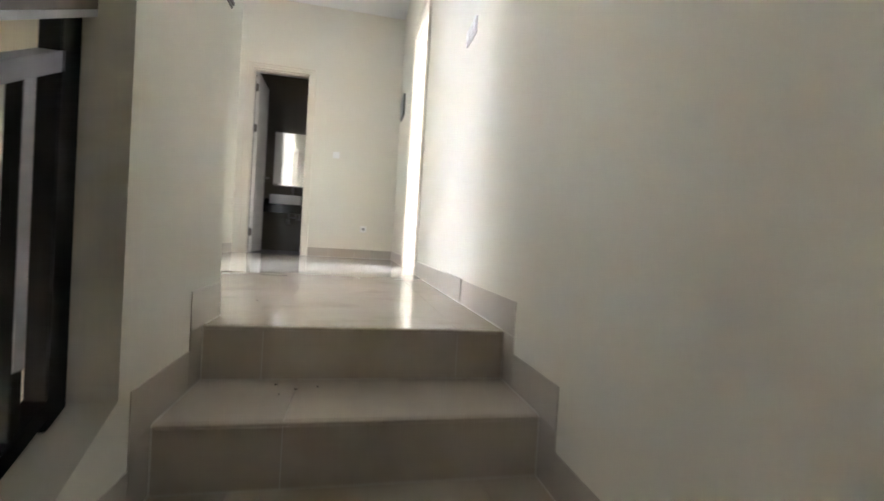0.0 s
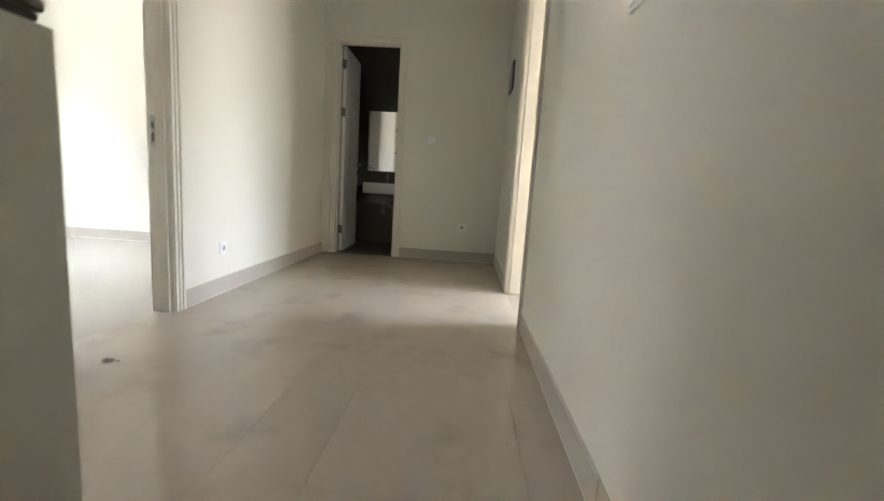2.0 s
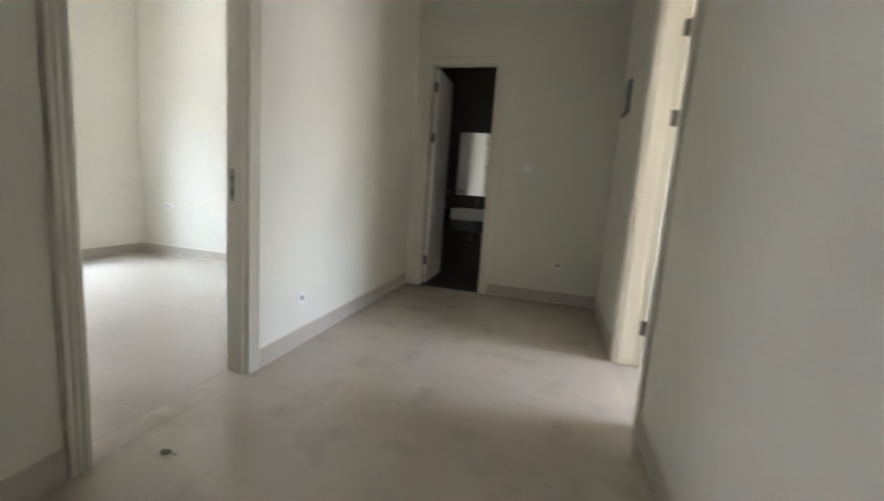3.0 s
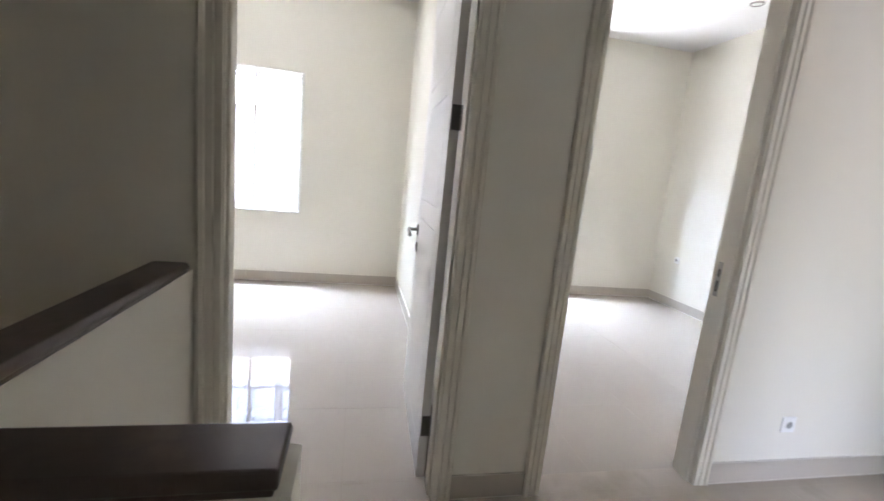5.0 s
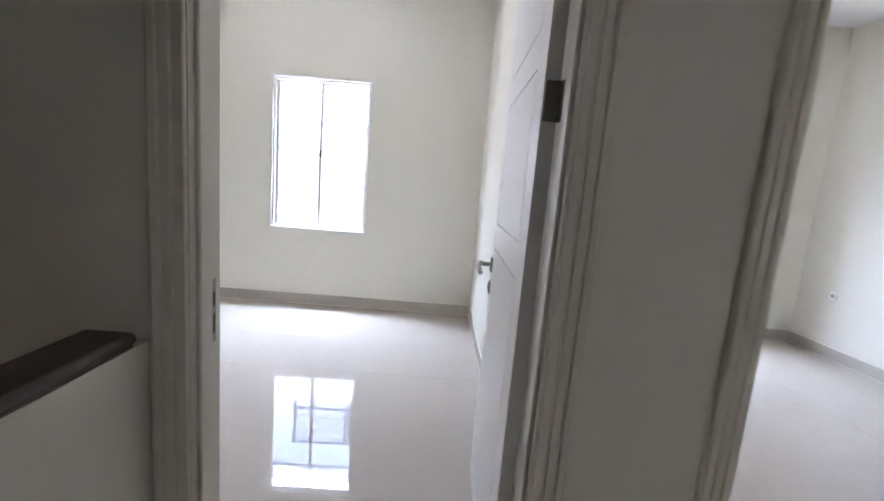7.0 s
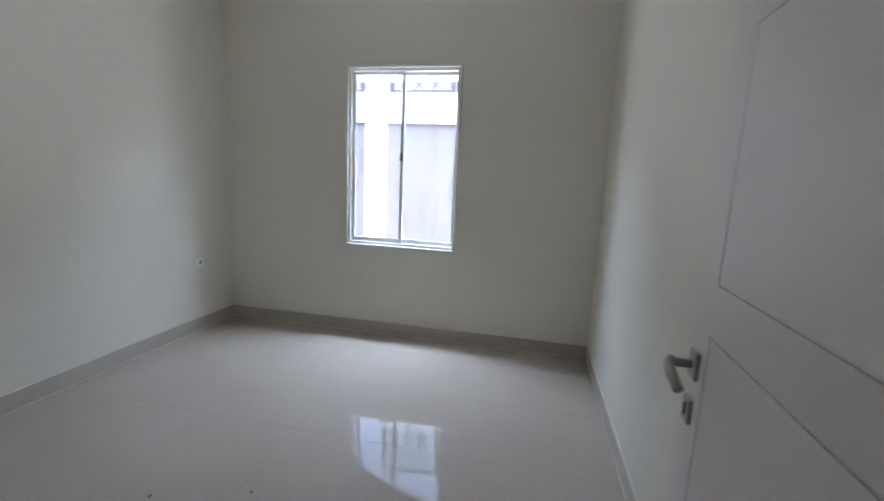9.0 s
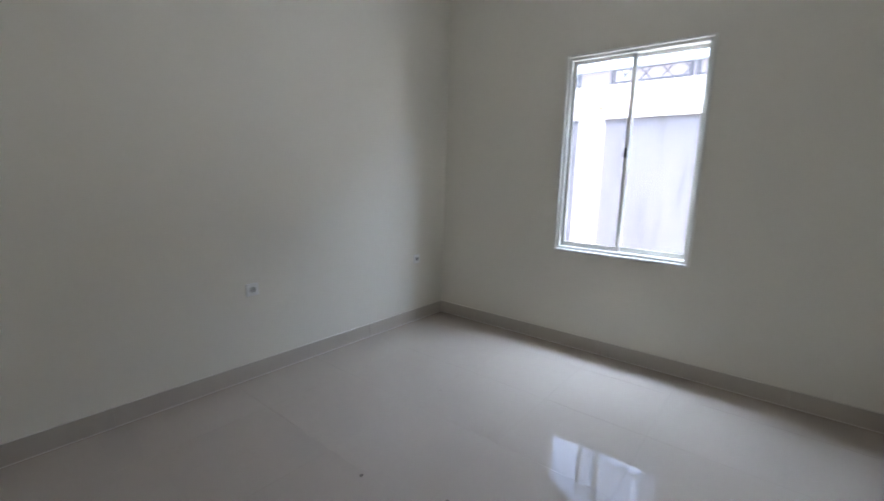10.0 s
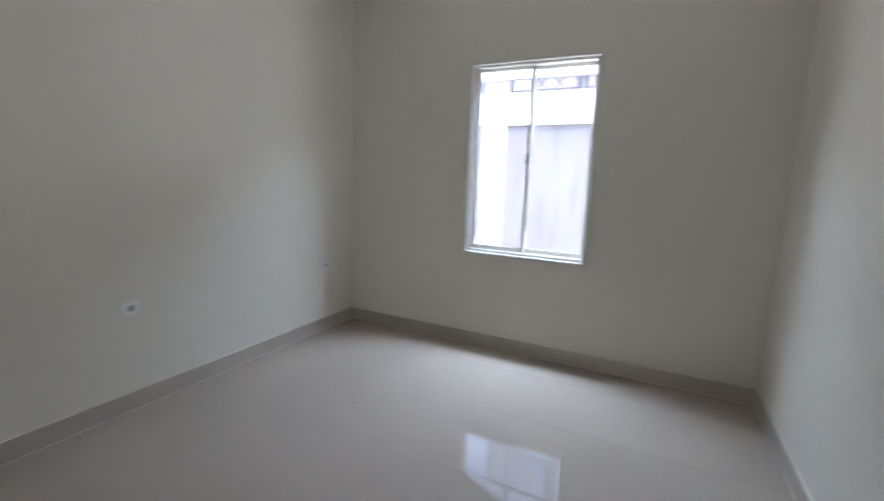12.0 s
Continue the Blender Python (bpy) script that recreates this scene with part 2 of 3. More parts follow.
def casing(door, w, h, yf, sgn, label=""):
    """Moulded casing round one face of an opening: two legs and a head, mitred."""
    def leg(x, dx):
        bm = bmesh.new()
        prism(bm, PROFILE, lambda u, v: (x + dx * u, yf + sgn * v, 0), lambda u, v: (x + dx * u, yf + sgn * v, h + u))
        return bm
    part("casing", leg(-0.004, -1), TRIM, door)
    part("casing", leg(w + 0.004, 1), TRIM, door)
    bm = bmesh.new()
    prism(bm, PROFILE, lambda u, v: (-0.004 - u, yf + sgn * v, h + u), lambda u, v: (w + 0.004 + u, yf + sgn * v, h + u))
    part("casing", bm, TRIM, door)


def hinge_set(door, x, y, zs, side):
    """Steel butt hinges: a plate with knuckles and screws on the jamb's inner face."""
    for z in zs:
        bm = cbox(x - 0.0015, x + 0.0015, y - 0.032, y, z - 0.05, z + 0.05, 0.001, 1)
        for k in range(5):
            z0 = z - 0.05 + 0.0205 * k
            tube(bm, [(x, y + 0.006, z0), (x, y + 0.006, z0 + 0.018)], 0.007, 8)
        for dz in (-0.03, 0.03):
            tube(bm, [(x, y - 0.016, z + dz), (x + side * 0.003, y - 0.016, z + dz)], 0.005, 8)
        part("hinge", bm, HINGE, door, "worn steel butt hinge")
        bm = cbox(min(x + side * 0.006, x + side * 0.040), max(x + side * 0.006, x + side * 0.040), y + 0.002, y + 0.0045, z - 0.05, z + 0.05, 0.0008, 1)
        for dz in (-0.03, 0.03):
            tube(bm, [(x + side * 0.026, y + 0.003, z + dz), (x + side * 0.026, y + 0.0005, z + dz)], 0.005, 8)
        part("hinge_flap", bm, HINGE, door, "worn steel hinge flap")


def lever(leaf, x, y, z, sgn, along):
    """Lever handle on its rose, above the key rose, on the face at y looking towards sgn."""
    bm = cbox(x - 0.024, x + 0.024, min(y, y + sgn * 0.009), max(y, y + sgn * 0.009), z - 0.032, z + 0.032, 0.004)
    tube(bm, [(x, y + sgn * 0.008, z), (x, y + sgn * 0.058, z)], 0.010, 12)
    tube(bm, [(x, y + sgn * 0.050, z + 0.004), (x + along * 0.02, y + sgn * 0.060, z + 0.004),
              (x + along * 0.05, y + sgn * 0.062, z - 0.006), (x + along * 0.09, y + sgn * 0.056, z - 0.024)], 0.011, 10)
    part("door_handle", bm, STEEL, leaf, "brushed steel lever handle", True)
    bm = cbox(x - 0.021, x + 0.021, min(y, y + sgn * 0.009), max(y, y + sgn * 0.009), z - 0.135, z - 0.075, 0.004)
    # raised dark block stands for the shade inside the keyhole
    bm2 = cbox(x - 0.004, x + 0.004, min(y, y + sgn * 0.012), max(y, y + sgn * 0.012), z - 0.118, z - 0.09, 0.001, 1)
    part("key_rose", bm, STEEL, leaf, "brushed steel key rose")
    part("keyhole", bm2, DARKMETAL, leaf)


def door(name, label, m, w, th, hinge_right, angle, open_label="open"):
    """A doorway 0..w wide: lining, stops, casings on both faces and a leaf that swings to the far side.
    Local x runs along the wall, y through it, away from the hall."""
    d = thing(name, label, "door", m, kind="structure")
    h = DOOR_H
    e = 0.012
    for x0, x1 in ((-J, 0), (w, w + J)):
        part("jamb", cbox(x0, x1, -0.004, th + e, 0, h + J), TRIM, d)
    part("head_jamb", cbox(0, w, -0.004, th + e, h, h + J), TRIM, d)
    ys = th - 0.045
    for x0, x1 in ((0, 0.012), (w - 0.012, w)):
        part("stop", cbox(x0, x1, 0.02, ys, 0, h, 0.003, 1), TRIM, d)
    part("stop", cbox(0.012, w - 0.012, 0.02, ys, h - 0.012, h, 0.003, 1), TRIM, d)
    casing(d, w, h, 0, -1)
    casing(d, w, h, th, 1)
    # strike plate on the side away from the hinges
    xs, sg = (0.0, 1) if hinge_right else (w, -1)
    zc = 1.045
    bm = cbox(min(xs, xs + sg * 0.002), max(xs, xs + sg * 0.002), ys + 0.008, ys + 0.034, zc - 0.085, zc + 0.085, 0.0008, 1)
    strike = part("strike_plate", bm, STEEL, d, "steel strike plate")
    # shade in the latch holes is drawn with dark blocks on the plate
    for z0, z1 in ((zc + 0.012, zc + 0.05), (zc - 0.06, zc - 0.008)):
        part("latch_hole", cbox(min(xs, xs + sg * 0.0032), max(xs, xs + sg * 0.0032), ys + 0.013, ys + 0.028, z0, z1), DARKMETAL, strike)
    # hinges and leaf
    xh = w if hinge_right else 0.0
    si = -1 if hinge_right else 1
    hinge_set(d, xh + si * 0.002, th + e, (0.27, 1.645, 2.18), si)
    pivot = Matrix.Translation((xh, th + e + 0.006, 0)) @ pose(0, 0, 0, 0, 0, (-1 if hinge_right else 1) * angle)
    lw = w - 0.008
    leaf = part("leaf", leaf_mesh(lw, 0.04, h - 0.012, si), LEAF, d, "white painted flush door leaf with grooved panels")
    leaf.matrix_basis = pivot
    lever(leaf, si * (lw - 0.055), -0.046, 1.075, -1, -si)
    lever(leaf, si * (lw - 0.055), -0.006, 1.075, 1, -si)
    x0 = si * lw
    part("lock_plate", cbox(min(x0, x0 + si * 0.0012), max(x0, x0 + si * 0.0012), -0.037, -0.015, 0.93, 1.14), STEEL, leaf, "steel lock face plate")
    return d


def leaf_mesh(lw, t, h, si):
    """A leaf with V grooves cut as rectangles into both faces; closed it lies at y -0.046..-0.006, x from the hinge on."""
    bm = bmesh.new()
    y0, y1 = -0.046, -0.006
    g = 0.005
    xa, xb = 0.13, lw - 0.11
    panels = [(0.14, 1.15), (1.26, 1.745), (1.855, h - 0.13)]

    def cuts(bands):
        out = [0.0]
        for a, b in bands:
            out += [a - g / 2, a + g / 2, b - g / 2, b + g / 2]
        return out

    xs = cuts([(xa, xb)]) + [lw]
    zs = cuts(panels) + [h]
    groove_cells = set()
    for k in range(len(panels)):
        za, zb = 1 + 4 * k, 3 + 4 * k
        for i in range(1, 4):
            groove_cells |= {(i, za), (i, zb)}
        for j in range(za, zb + 1):
            groove_cells |= {(1, j), (3, j)}
    for yf, dy in ((y0, 0.004), (y1, -0.004)):
        grid = {}

        def vert(i, j, deep):
            key = (i, j, deep)
            if key not in grid:
                grid[key] = bm.verts.new((si * xs[i], yf + (dy if deep else 0), 0.006 + zs[j]))
            return grid[key]

        n, m2 = len(xs) - 1, len(zs) - 1
        for i in range(n):
            for j in range(m2):
                deep = (i, j) in groove_cells
                bm.faces.new([vert(a, b, deep) for a, b in ((i, j), (i + 1, j), (i + 1, j + 1), (i, j + 1))])
                for (di, dj, e0, e1) in ((1, 0, (i + 1, j), (i + 1, j + 1)), (0, 1, (i, j + 1), (i + 1, j + 1))):
                    o = (i + di, j + dj)
                    if o[0] < n and o[1] < m2 and ((o in groove_cells) != deep):
                        bm.faces.new([vert(*e0, False), vert(*e1, False), vert(*e1, True), vert(*e0, True)])
    # rims
    za, zb = 0.006, 0.006 + h
    for q in (((0, y0, za), (0, y1, za), (0, y1, zb), (0, y0, zb)),
              ((si * lw, y0, za), (si * lw, y1, za), (si * lw, y1, zb), (si * lw, y0, zb)),
              ((0, y0, za), (si * lw, y0, za), (si * lw, y1, za), (0, y1, za)),
              ((0, y0, zb), (si * lw, y0, zb), (si * lw, y1, zb), (0, y1, zb))):
        bm.faces.new([bm.verts.new(p) for p in q])
    return bm


door("door_1", "open white bedroom door in a moulded cream frame", pose(XW, A0, 0, 0, 0, 90), A1 - A0, 0.12, True, 92)
door("door_2", "open white bedroom door, folded back into the room", pose(XW, B0, 0, 0, 0, 90), B1 - B0, 0.12, False, 96)
door("door_3", "open white side room door in a moulded cream frame", pose(0, C1, 0, 0, 0, -90), C1 - C0, 0.155, False, 100)
door("door_4", "half open white bathroom door with steel hinges", pose(T0, 4.53, 0, 0, 0, 0), T1 - T0, 0.12, False, 91)


# ---- windows ----
def window(name, label, y0, y1, z0, z1):
    """Two sliding sashes in a painted frame with a raised trim on the room side."""
    w = thing(name, label, "window", kind="structure")
    xo, xi = XV - 0.10, XV - 0.03
    t = 0.022
    for a in ((y0, y0 + t, z0, z1), (y1 - t, y1, z0, z1), (y0 + t, y1 - t, z0, z0 + t), (y0 + t, y1 - t, z1 - t, z1)):
        part("window_frame", cbox(xo, xi + 0.03, *a, 0.003, 1), ALU, w)
    # raised trim on the wall
    k = 0.020
    for a in ((y0 - k, y0, z0 - k, z1 + k), (y1, y1 + k, z0 - k, z1 + k), (y0, y1, z1, z1 + k)):
        part("trim", cbox(XV, XV + 0.018, *a, 0.004, 1), ALU, w)
    part("window_sill", cbox(XV, XV + 0.030, y0, y1, z0 - k, z0, 0.005), ALU, w)
    ym = (y0 + y1) / 2 - 0.005
    q, rb, rt = 0.028, 0.036, 0.022       # stile, bottom rail and top rail
    for (a, b, x) in ((y0 + t, ym + 0.016, XV - 0.055), (ym - 0.016, y1 - 0.004, XV - 0.085)):
        s = part("sash", cbox(x, x + 0.026, a, a + q, z0 + t, z1 - t, 0.002, 1), ALU, w)
        part("sash_stile", cbox(x, x + 0.026, b - q, b, z0 + t, z1 - t, 0.002, 1), ALU, s)
        part("sash_rail", cbox(x, x + 0.026, a + q, b - q, z0 + t, z0 + t + rb, 0.002, 1), ALU, s)
        part("sash_rail", cbox(x, x + 0.026, a + q, b - q, z1 - t - rt, z1 - t, 0.002, 1), ALU, s)
        bm = bmesh.new()
        for zz in (z0 + t + rb, z1 - t - rt - 0.003):
            box(bm, x + 0.005, x + 0.021, a + q, b - q, zz, zz + 0.003)
        for yy in (a + q, b - q - 0.003):
            box(bm, x + 0.005, x + 0.021, yy, yy + 0.003, z0 + t + rb + 0.003, z1 - t - rt - 0.003)
        part("gasket", bm, ALU_GREY, s, "dark rubber glazing gasket")
        p = part("pane", cbox(x + 0.011, x + 0.015, a + q, b - q, z0 + t + rb, z1 - t - rt), GLASS, s, "clear glass pane")
        p.visible_shadow = False
    # latch on the inner sash
    bm = cbox(XV - 0.029, XV - 0.015, ym - 0.008, ym + 0.010, 1.59, 1.67, 0.003, 1)
    box(bm, XV - 0.020, XV - 0.004, ym - 0.014, ym - 0.002, 1.600, 1.635)
    part("latch", bm, DARKMETAL, w, "small black sash latch")
    return w


window("window_1", "white framed sliding window with two clear panes", *WA)
window("window_2", "white framed sliding window with two clear panes", *WB)


# ---- outlets and switches ----
def socket(name, label, m):
    """A square plate, face on local -y, with a round recessed well and two pin holes."""
    s = thing(name, label, "socket", m)
    part("plate", cbox(-0.043, 0.043, -0.009, 0, -0.043, 0.043, 0.004), PLASTIC, s)
    bm = bmesh.new()
    n = 20
    r0, r1 = 0.024, 0.0205
    rings = [[bm.verts.new((r * math.cos(2 * math.pi * k / n), y, r * math.sin(2 * math.pi * k / n))) for k in range(n)]
             for r, y in ((r0, -0.009), (r0, -0.014), (r1, -0.014), (r1, -0.0095))]
    for a, b in zip(rings, rings[1:]):
        for k in range(n):
            bm.faces.new((a[k], a[(k + 1) % n], b[(k + 1) % n], b[k]))
    part("rim", bm, PLASTIC, s)
    # grey disc and dark pins colour in the shade of the well and holes
    bm = bmesh.new()
    tube(bm, [(0, -0.0093, 0), (0, -0.0105, 0)], 0.0205, 20)
    w = part("well", bm, GREYP, s, "grey socket well, its shade put into the colour")
    for x in (-0.0095, 0.0095):
        bm = bmesh.new()
        tube(bm, [(x, -0.0100, 0), (x, -0.0112, 0)], 0.003, 8)
        part("pin_hole", bm, DARKMETAL, w)
    return s


def switch(name, label, m, rockers):
    s = thing(name, label, "switch", m)
    wd = 0.043 * rockers
    for k in range(rockers):
        x = (k - (rockers - 1) / 2) * 0.09
        part("plate", cbox(x - 0.0435, x + 0.0435, -0.009, 0, -0.043, 0.043, 0.004), PLASTIC, s)
        part("rocker", cbox(x - 0.029, x + 0.029, -0.0135, -0.009, -0.030, 0.030, 0.003), PLASTIC, s)
    return s


FACE_HALL_W, FACE_HALL_E = 90, -90
socket("wall_socket", "white square socket low on the cream wall", pose(XW, 2.455, 0.32, 0, 0, 90))
socket("wall_socket", "white square socket low on the end wall", pose(-0.412, 4.53, 0.397, 0, 0, 0))
socket("wall_socket", "white square socket on the bedroom wall", pose(-3.589, -2.68, 0.628, 0, 0, 180))
socket("wall_socket", "white square socket near the bedroom corner", pose(-5.231, -2.68, 0.622, 0, 0, 180))
socket("wall_socket", "white square socket in the second bedroom", pose(-5.215, 4.363, 0.625, 0, 0, 0))
switch("light_switch", "white double light switch on the stair wall", pose(0, 0.697, 1.34, 0, 0, -90), 2)
switch("light_switch", "white single light switch on the end wall", pose(-0.822, 4.53, 1.367, 0, 0, 0), 1)
pb = thing("distribution_box", "dark framed electrical box on the cream wall", "electrical box", pose(0, 4.075, 1.966, 0, 0, -90))
part("body", cbox(-0.155, 0.155, -0.022, 0, -0.132, 0.132, 0.004), DARKMETAL, pb, "dark brown box rim")
part("cover", cbox(-0.135, 0.135, -0.027, -0.022, -0.112, 0.112, 0.003), GREYP, pb, "grey hinged cover")


# ---- ceiling lights ----
def downlight(x, y):
    d = thing("ceiling_downlight", "small round recessed ceiling light, switched off", "ceiling light", pose(x, y, H), group="bedroom downlights")
    bm = bmesh.new()
    n = 28
    rings = [[bm.verts.new((q * math.cos(2 * math.pi * k / n), q * math.sin(2 * math.pi * k / n), z)) for k in range(n)]
             for q, z in ((0.062, 0.0), (0.060, -0.010), (0.048, -0.012), (0.044, -0.002))]
    for a, b in zip(rings, rings[1:]):
        for k in range(n):
            bm.faces.new((a[k], a[(k + 1) % n], b[(k + 1) % n], b[k]))
    part("ring", bm, STEEL, d, "satin steel ring", True)
    bm = bmesh.new()
    tube(bm, [(0, 0, -0.0005), (0, 0, -0.004)], 0.043, 24)
    part("lens", bm, PLASTIC, d, "frosted lens")


downlight(-4.63, 2.55)
downlight(-4.2, 3.80)


# ---- half walls with wooden caps, stairs ----
RISE, RUN, XS = 0.163, 0.31, -0.945
bm = bmesh.new()
bmw = cbox(XH0, XS, -0.46, 0.145, -0.6, 0.995)
solid("half_wall_stair", bmw, WALL, "cream plastered half wall beside the stairs", "half wall")
bmw = cbox(XW, XH0, -0.46, -0.35, -0.6, 0.995)
solid("half_wall_landing", bmw, WALL, "cream plastered half wall over the stair void", "half wall")


def cap_rail(name, label, p0, p1, along_y):
    """A wooden board with rounded edges over a narrower moulded strip."""
    c = thing(name, label, "rail cap", group="wooden caps on the half walls")
    board = [(-0.061, 0.012), (-0.061, 0.024), (-0.052, 0.035), (0.052, 0.035), (0.061, 0.024), (0.061, 0.012)]
    strip = [(-0.056, 0.0), (-0.058, 0.008), (-0.054, 0.0118), (0.054, 0.0118), (0.058, 0.008), (0.056, 0.0)]
    for pn, o, inset in (("board", board, 0.0), ("moulding", strip, 0.006)):
        bm = bmesh.new()
        if along_y:
            prism(bm, o, lambda u, v: (p0[0] + u, p0[1], p0[2] + v), lambda u, v: (p1[0] + u, p1[1] - inset, p1[2] + v))
        else:
            prism(bm, o, lambda u, v: (p0[0] + inset, p0[1] + u, p0[2] + v), lambda u, v: (p1[0], p1[1] + u, p1[2] + v))
        ob = part(pn, bm, CAP, c)
        bv = ob.modifiers.new("worn_edges", "BEVEL")
        bv.width, bv.segments, bv.limit_method, bv.angle_limit = 0.004, 2, "ANGLE", radians(30)
    return c


cap_rail("cap_rail", "dark stained wooden cap on the stair half wall", (-0.999, -0.465, 0.996), (-0.999, 0.130, 0.996), True)
cap_rail("cap_rail", "worn dark wooden cap on the landing half wall", (-2.020, -0.405, 0.996), (-1.062, -0.405, 0.996), False)

# upper flight: a thing of the setting with one tread and one riser a step
NST = 8
stairs = thing("stairs", "beige tiled staircase with white grout lines", "stairs", kind="structure")
bm = bmesh.new()
for k in range(NST):
    box(bm, XS, 0, -RUN * (k + 1) - 0.0, -RUN * k - 0.012, -RISE * (k + 1) - 0.25, -RISE * (k + 1) - 0.012)
box(bm, XW, 0, -3.7, -RUN * NST, -RISE * NST - 0.3, -RISE * NST - 0.012)
for k in range(8):
    box(bm, XW, XH0, -RUN * NST + RUN * k, -RUN * NST + RUN * (k + 1), -RISE * (NST + k + 1) - 0.25, -RISE * (NST + k + 1))
part("stair_core", bm, GROUT_PALE, stairs, "plastered stair core")
for k in range(NST):
    z, y = -RISE * k, -RUN * k
    xj = [XS + 0.003, -0.773, -0.164, -0.003] if k % 2 == 0 else [XS + 0.003, -0.66, -0.003]
    for a, b in zip(xj, xj[1:]):
        part("riser_tile", cbox(a + 0.0015, b - 0.0015, y - 0.012, y - 0.001, z - RISE + 0.0015, z - 0.012), STEP_TILE, stairs)
        if k:
            part("tread_tile", cbox(a + 0.0012, b - 0.0012, y, y + RUN - 0.0135, z - 0.011, z), STEP_TILE, stairs)
    for q in xj[1:-1]:
        part("grout_line", cbox(q - 0.0014, q + 0.0014, y - 0.0124, y - 0.002, z - RISE + 0.003, z - 0.013), GROUT_PALE, stairs)
    part("grout_line", cbox(XS + 0.007, -0.007, y - 0.0155, y - 0.0125, z - RISE, z - RISE + 0.0025), GROUT_PALE, stairs)
    if k:
        bm = cbox(XS + 0.003, -0.003, y - 0.014, y - 0.0005, z - 0.0115, z, 0.004)
        part("nosing", bm, STEP_TILE, stairs)
bm = cbox(XS + 0.003, -0.003, -0.014, -0.0005, -0.0115, 0.0, 0.004)
part("nosing", bm, STEP_TILE, stairs)
part("landing_tile", cbox(XW, 0, -3.7, -RUN * NST + RUN - 0.014, -RISE * NST - 0.011, -RISE * NST), STEP_TILE, stairs)


def stepped_skirt(name, x0, x1, label, end):
    """Tile skirting that follows the treads and risers on a stair wall."""
    s = thing(name, label, "baseboard", kind="structure")
    for k in range(0, NST):
        z = -RISE * k
        y1 = end if k == 0 else -RUN * (k - 1) - 0.106
        y0 = -RUN * k - 0.105
        if k == 0:
            part("skirting_tile", cbox(x0, x1, y0, min(y1, 0.6), z, 0.112), SKIRT, s)
        else:
            part("skirting_tile", cbox(x0, x1, y0, y1, z, z + 0.110), SKIRT, s)
        part("skirting_tile", cbox(x0, x1, y0, -RUN * k - 0.0125, z - RISE, z - 0.001), SKIRT, s)
        # pale grout beads in the angles of tread, riser and wall
        xa, xb = (x0 - 0.0035, x0) if x1 == 0.0 else (x1, x1 + 0.0035)
        bm = bmesh.new()
        yr = -RUN * k - 0.0125
        box(bm, xa, xb, yr - 0.003, yr, z - RISE + 0.003, z - 0.002)
        box(bm, xa, xb, yr - RUN + 0.004, yr, z - RISE, z - RISE + 0.003)
        if k == 0:
            box(bm, xa, xb, 0.0, min(end, 0.6), 0.0, 0.003)
        part("grout_line", bm, GROUT_PALE, s)
    return s


stepped_skirt("baseboard_stair_east", -0.003, 0.0, "beige tile skirting stepping down the stair wall", 0.6)
stepped_skirt("baseboard_stair_west", XS, XS + 0.003, "beige tile skirting stepping down the half wall", 0.145)
# sloping curb under the railing
CURB = -0.46
bm = bmesh.new()
pitch = RISE / RUN
oc = [(CURB, -0.055), (CURB, -0.6), (CURB - 2.0, -0.6 - 2.0 * pitch), (CURB - 2.0, -0.055 - 2.0 * pitch)]
prism(bm, oc, lambda u, v: (XH0 - 0.06, u, v), lambda u, v: (XS, u, v))
solid("stair_curb", bm, WALL, "cream plastered sloping curb under the stair railing", "curb")
# railing of flat black steel bars; sheen on handrail film and top bar painted pale
rail = thing("stair_railing", "black steel stair railing still in dusty plastic film", "railing", kind="object")


def slope_bar(bm, x0, x1, y0, y1, z_at, h):
    o = [(y0, z_at + (y0 - CURB) * pitch), (y0, z_at + h + (y0 - CURB) * pitch),
         (y1, z_at + h + (y1 - CURB) * pitch), (y1, z_at + (y1 - CURB) * pitch)]
    prism(bm, o, lambda u, v: (x0, u, v), lambda u, v: (x1, u, v))


XR0, XR1 = -1.064, -1.027
for name, zz, hh, ma in (("handrail", 0.682, 0.055, CAP), ("handrail_film", 0.668, 0.0135, FILM_SHEEN), ("top_bar", 0.572, 0.036, FILM_SHEEN), ("bottom_bar", -0.035, 0.036, BLACK)):
    bm = bmesh.new()
    ex = 0.02 if name.startswith("handrail") else 0.0
    slope_bar(bm, XR0 - ex, XR1 + ex, CURB - 1.9, CURB - (0.002 if ex else 0.05), zz, hh)
    part(name, bm, ma, rail)
for k in range(18):
    y = CURB - 0.034 - 0.088 * k
    zc = -0.055 + (y - CURB) * pitch
    if k % 4 == 0:
        part("post", cbox(XR0, XR1, y - 0.027, y + 0.027, zc - 0.03, zc + 0.735, 0.003, 1), BLACK, rail, "black steel post in creased film")
    else:
        bar = part("baluster", cbox(XR0 + 0.006, XR1 - 0.006, y - 0.012, y + 0.012, zc + 0.03, zc + 0.64, 0.002, 1), BLACK, rail)
        # highlight along the film edge, painted as a pale strip
        part("film_strip", cbox(XR1 - 0.0055, XR1 - 0.0035, y - 0.012, y + 0.011, zc + 0.16, zc + 0.635), FILM_SHEEN, bar, "pale dusty strip of film, its highlight painted in")


# ---- bathroom ----
bm = bmesh.new()
BY = 5.78
box(bm, -2.6, -2.48, 4.65, BY + 0.12, 0, 2.75)
box(bm, -0.42, -0.3, 4.65, BY + 0.12, 0, 2.75)
box(bm, -2.48, -0.42, BY, BY + 0.12, 0, 2.75)
shell("wall_bathroom", "dark brown tiled bathroom walls", bm, BATH_WALL)
bm = bmesh.new()
box(bm, -2.6, -0.3, 4.65, BY + 0.12, 2.75, 2.85)
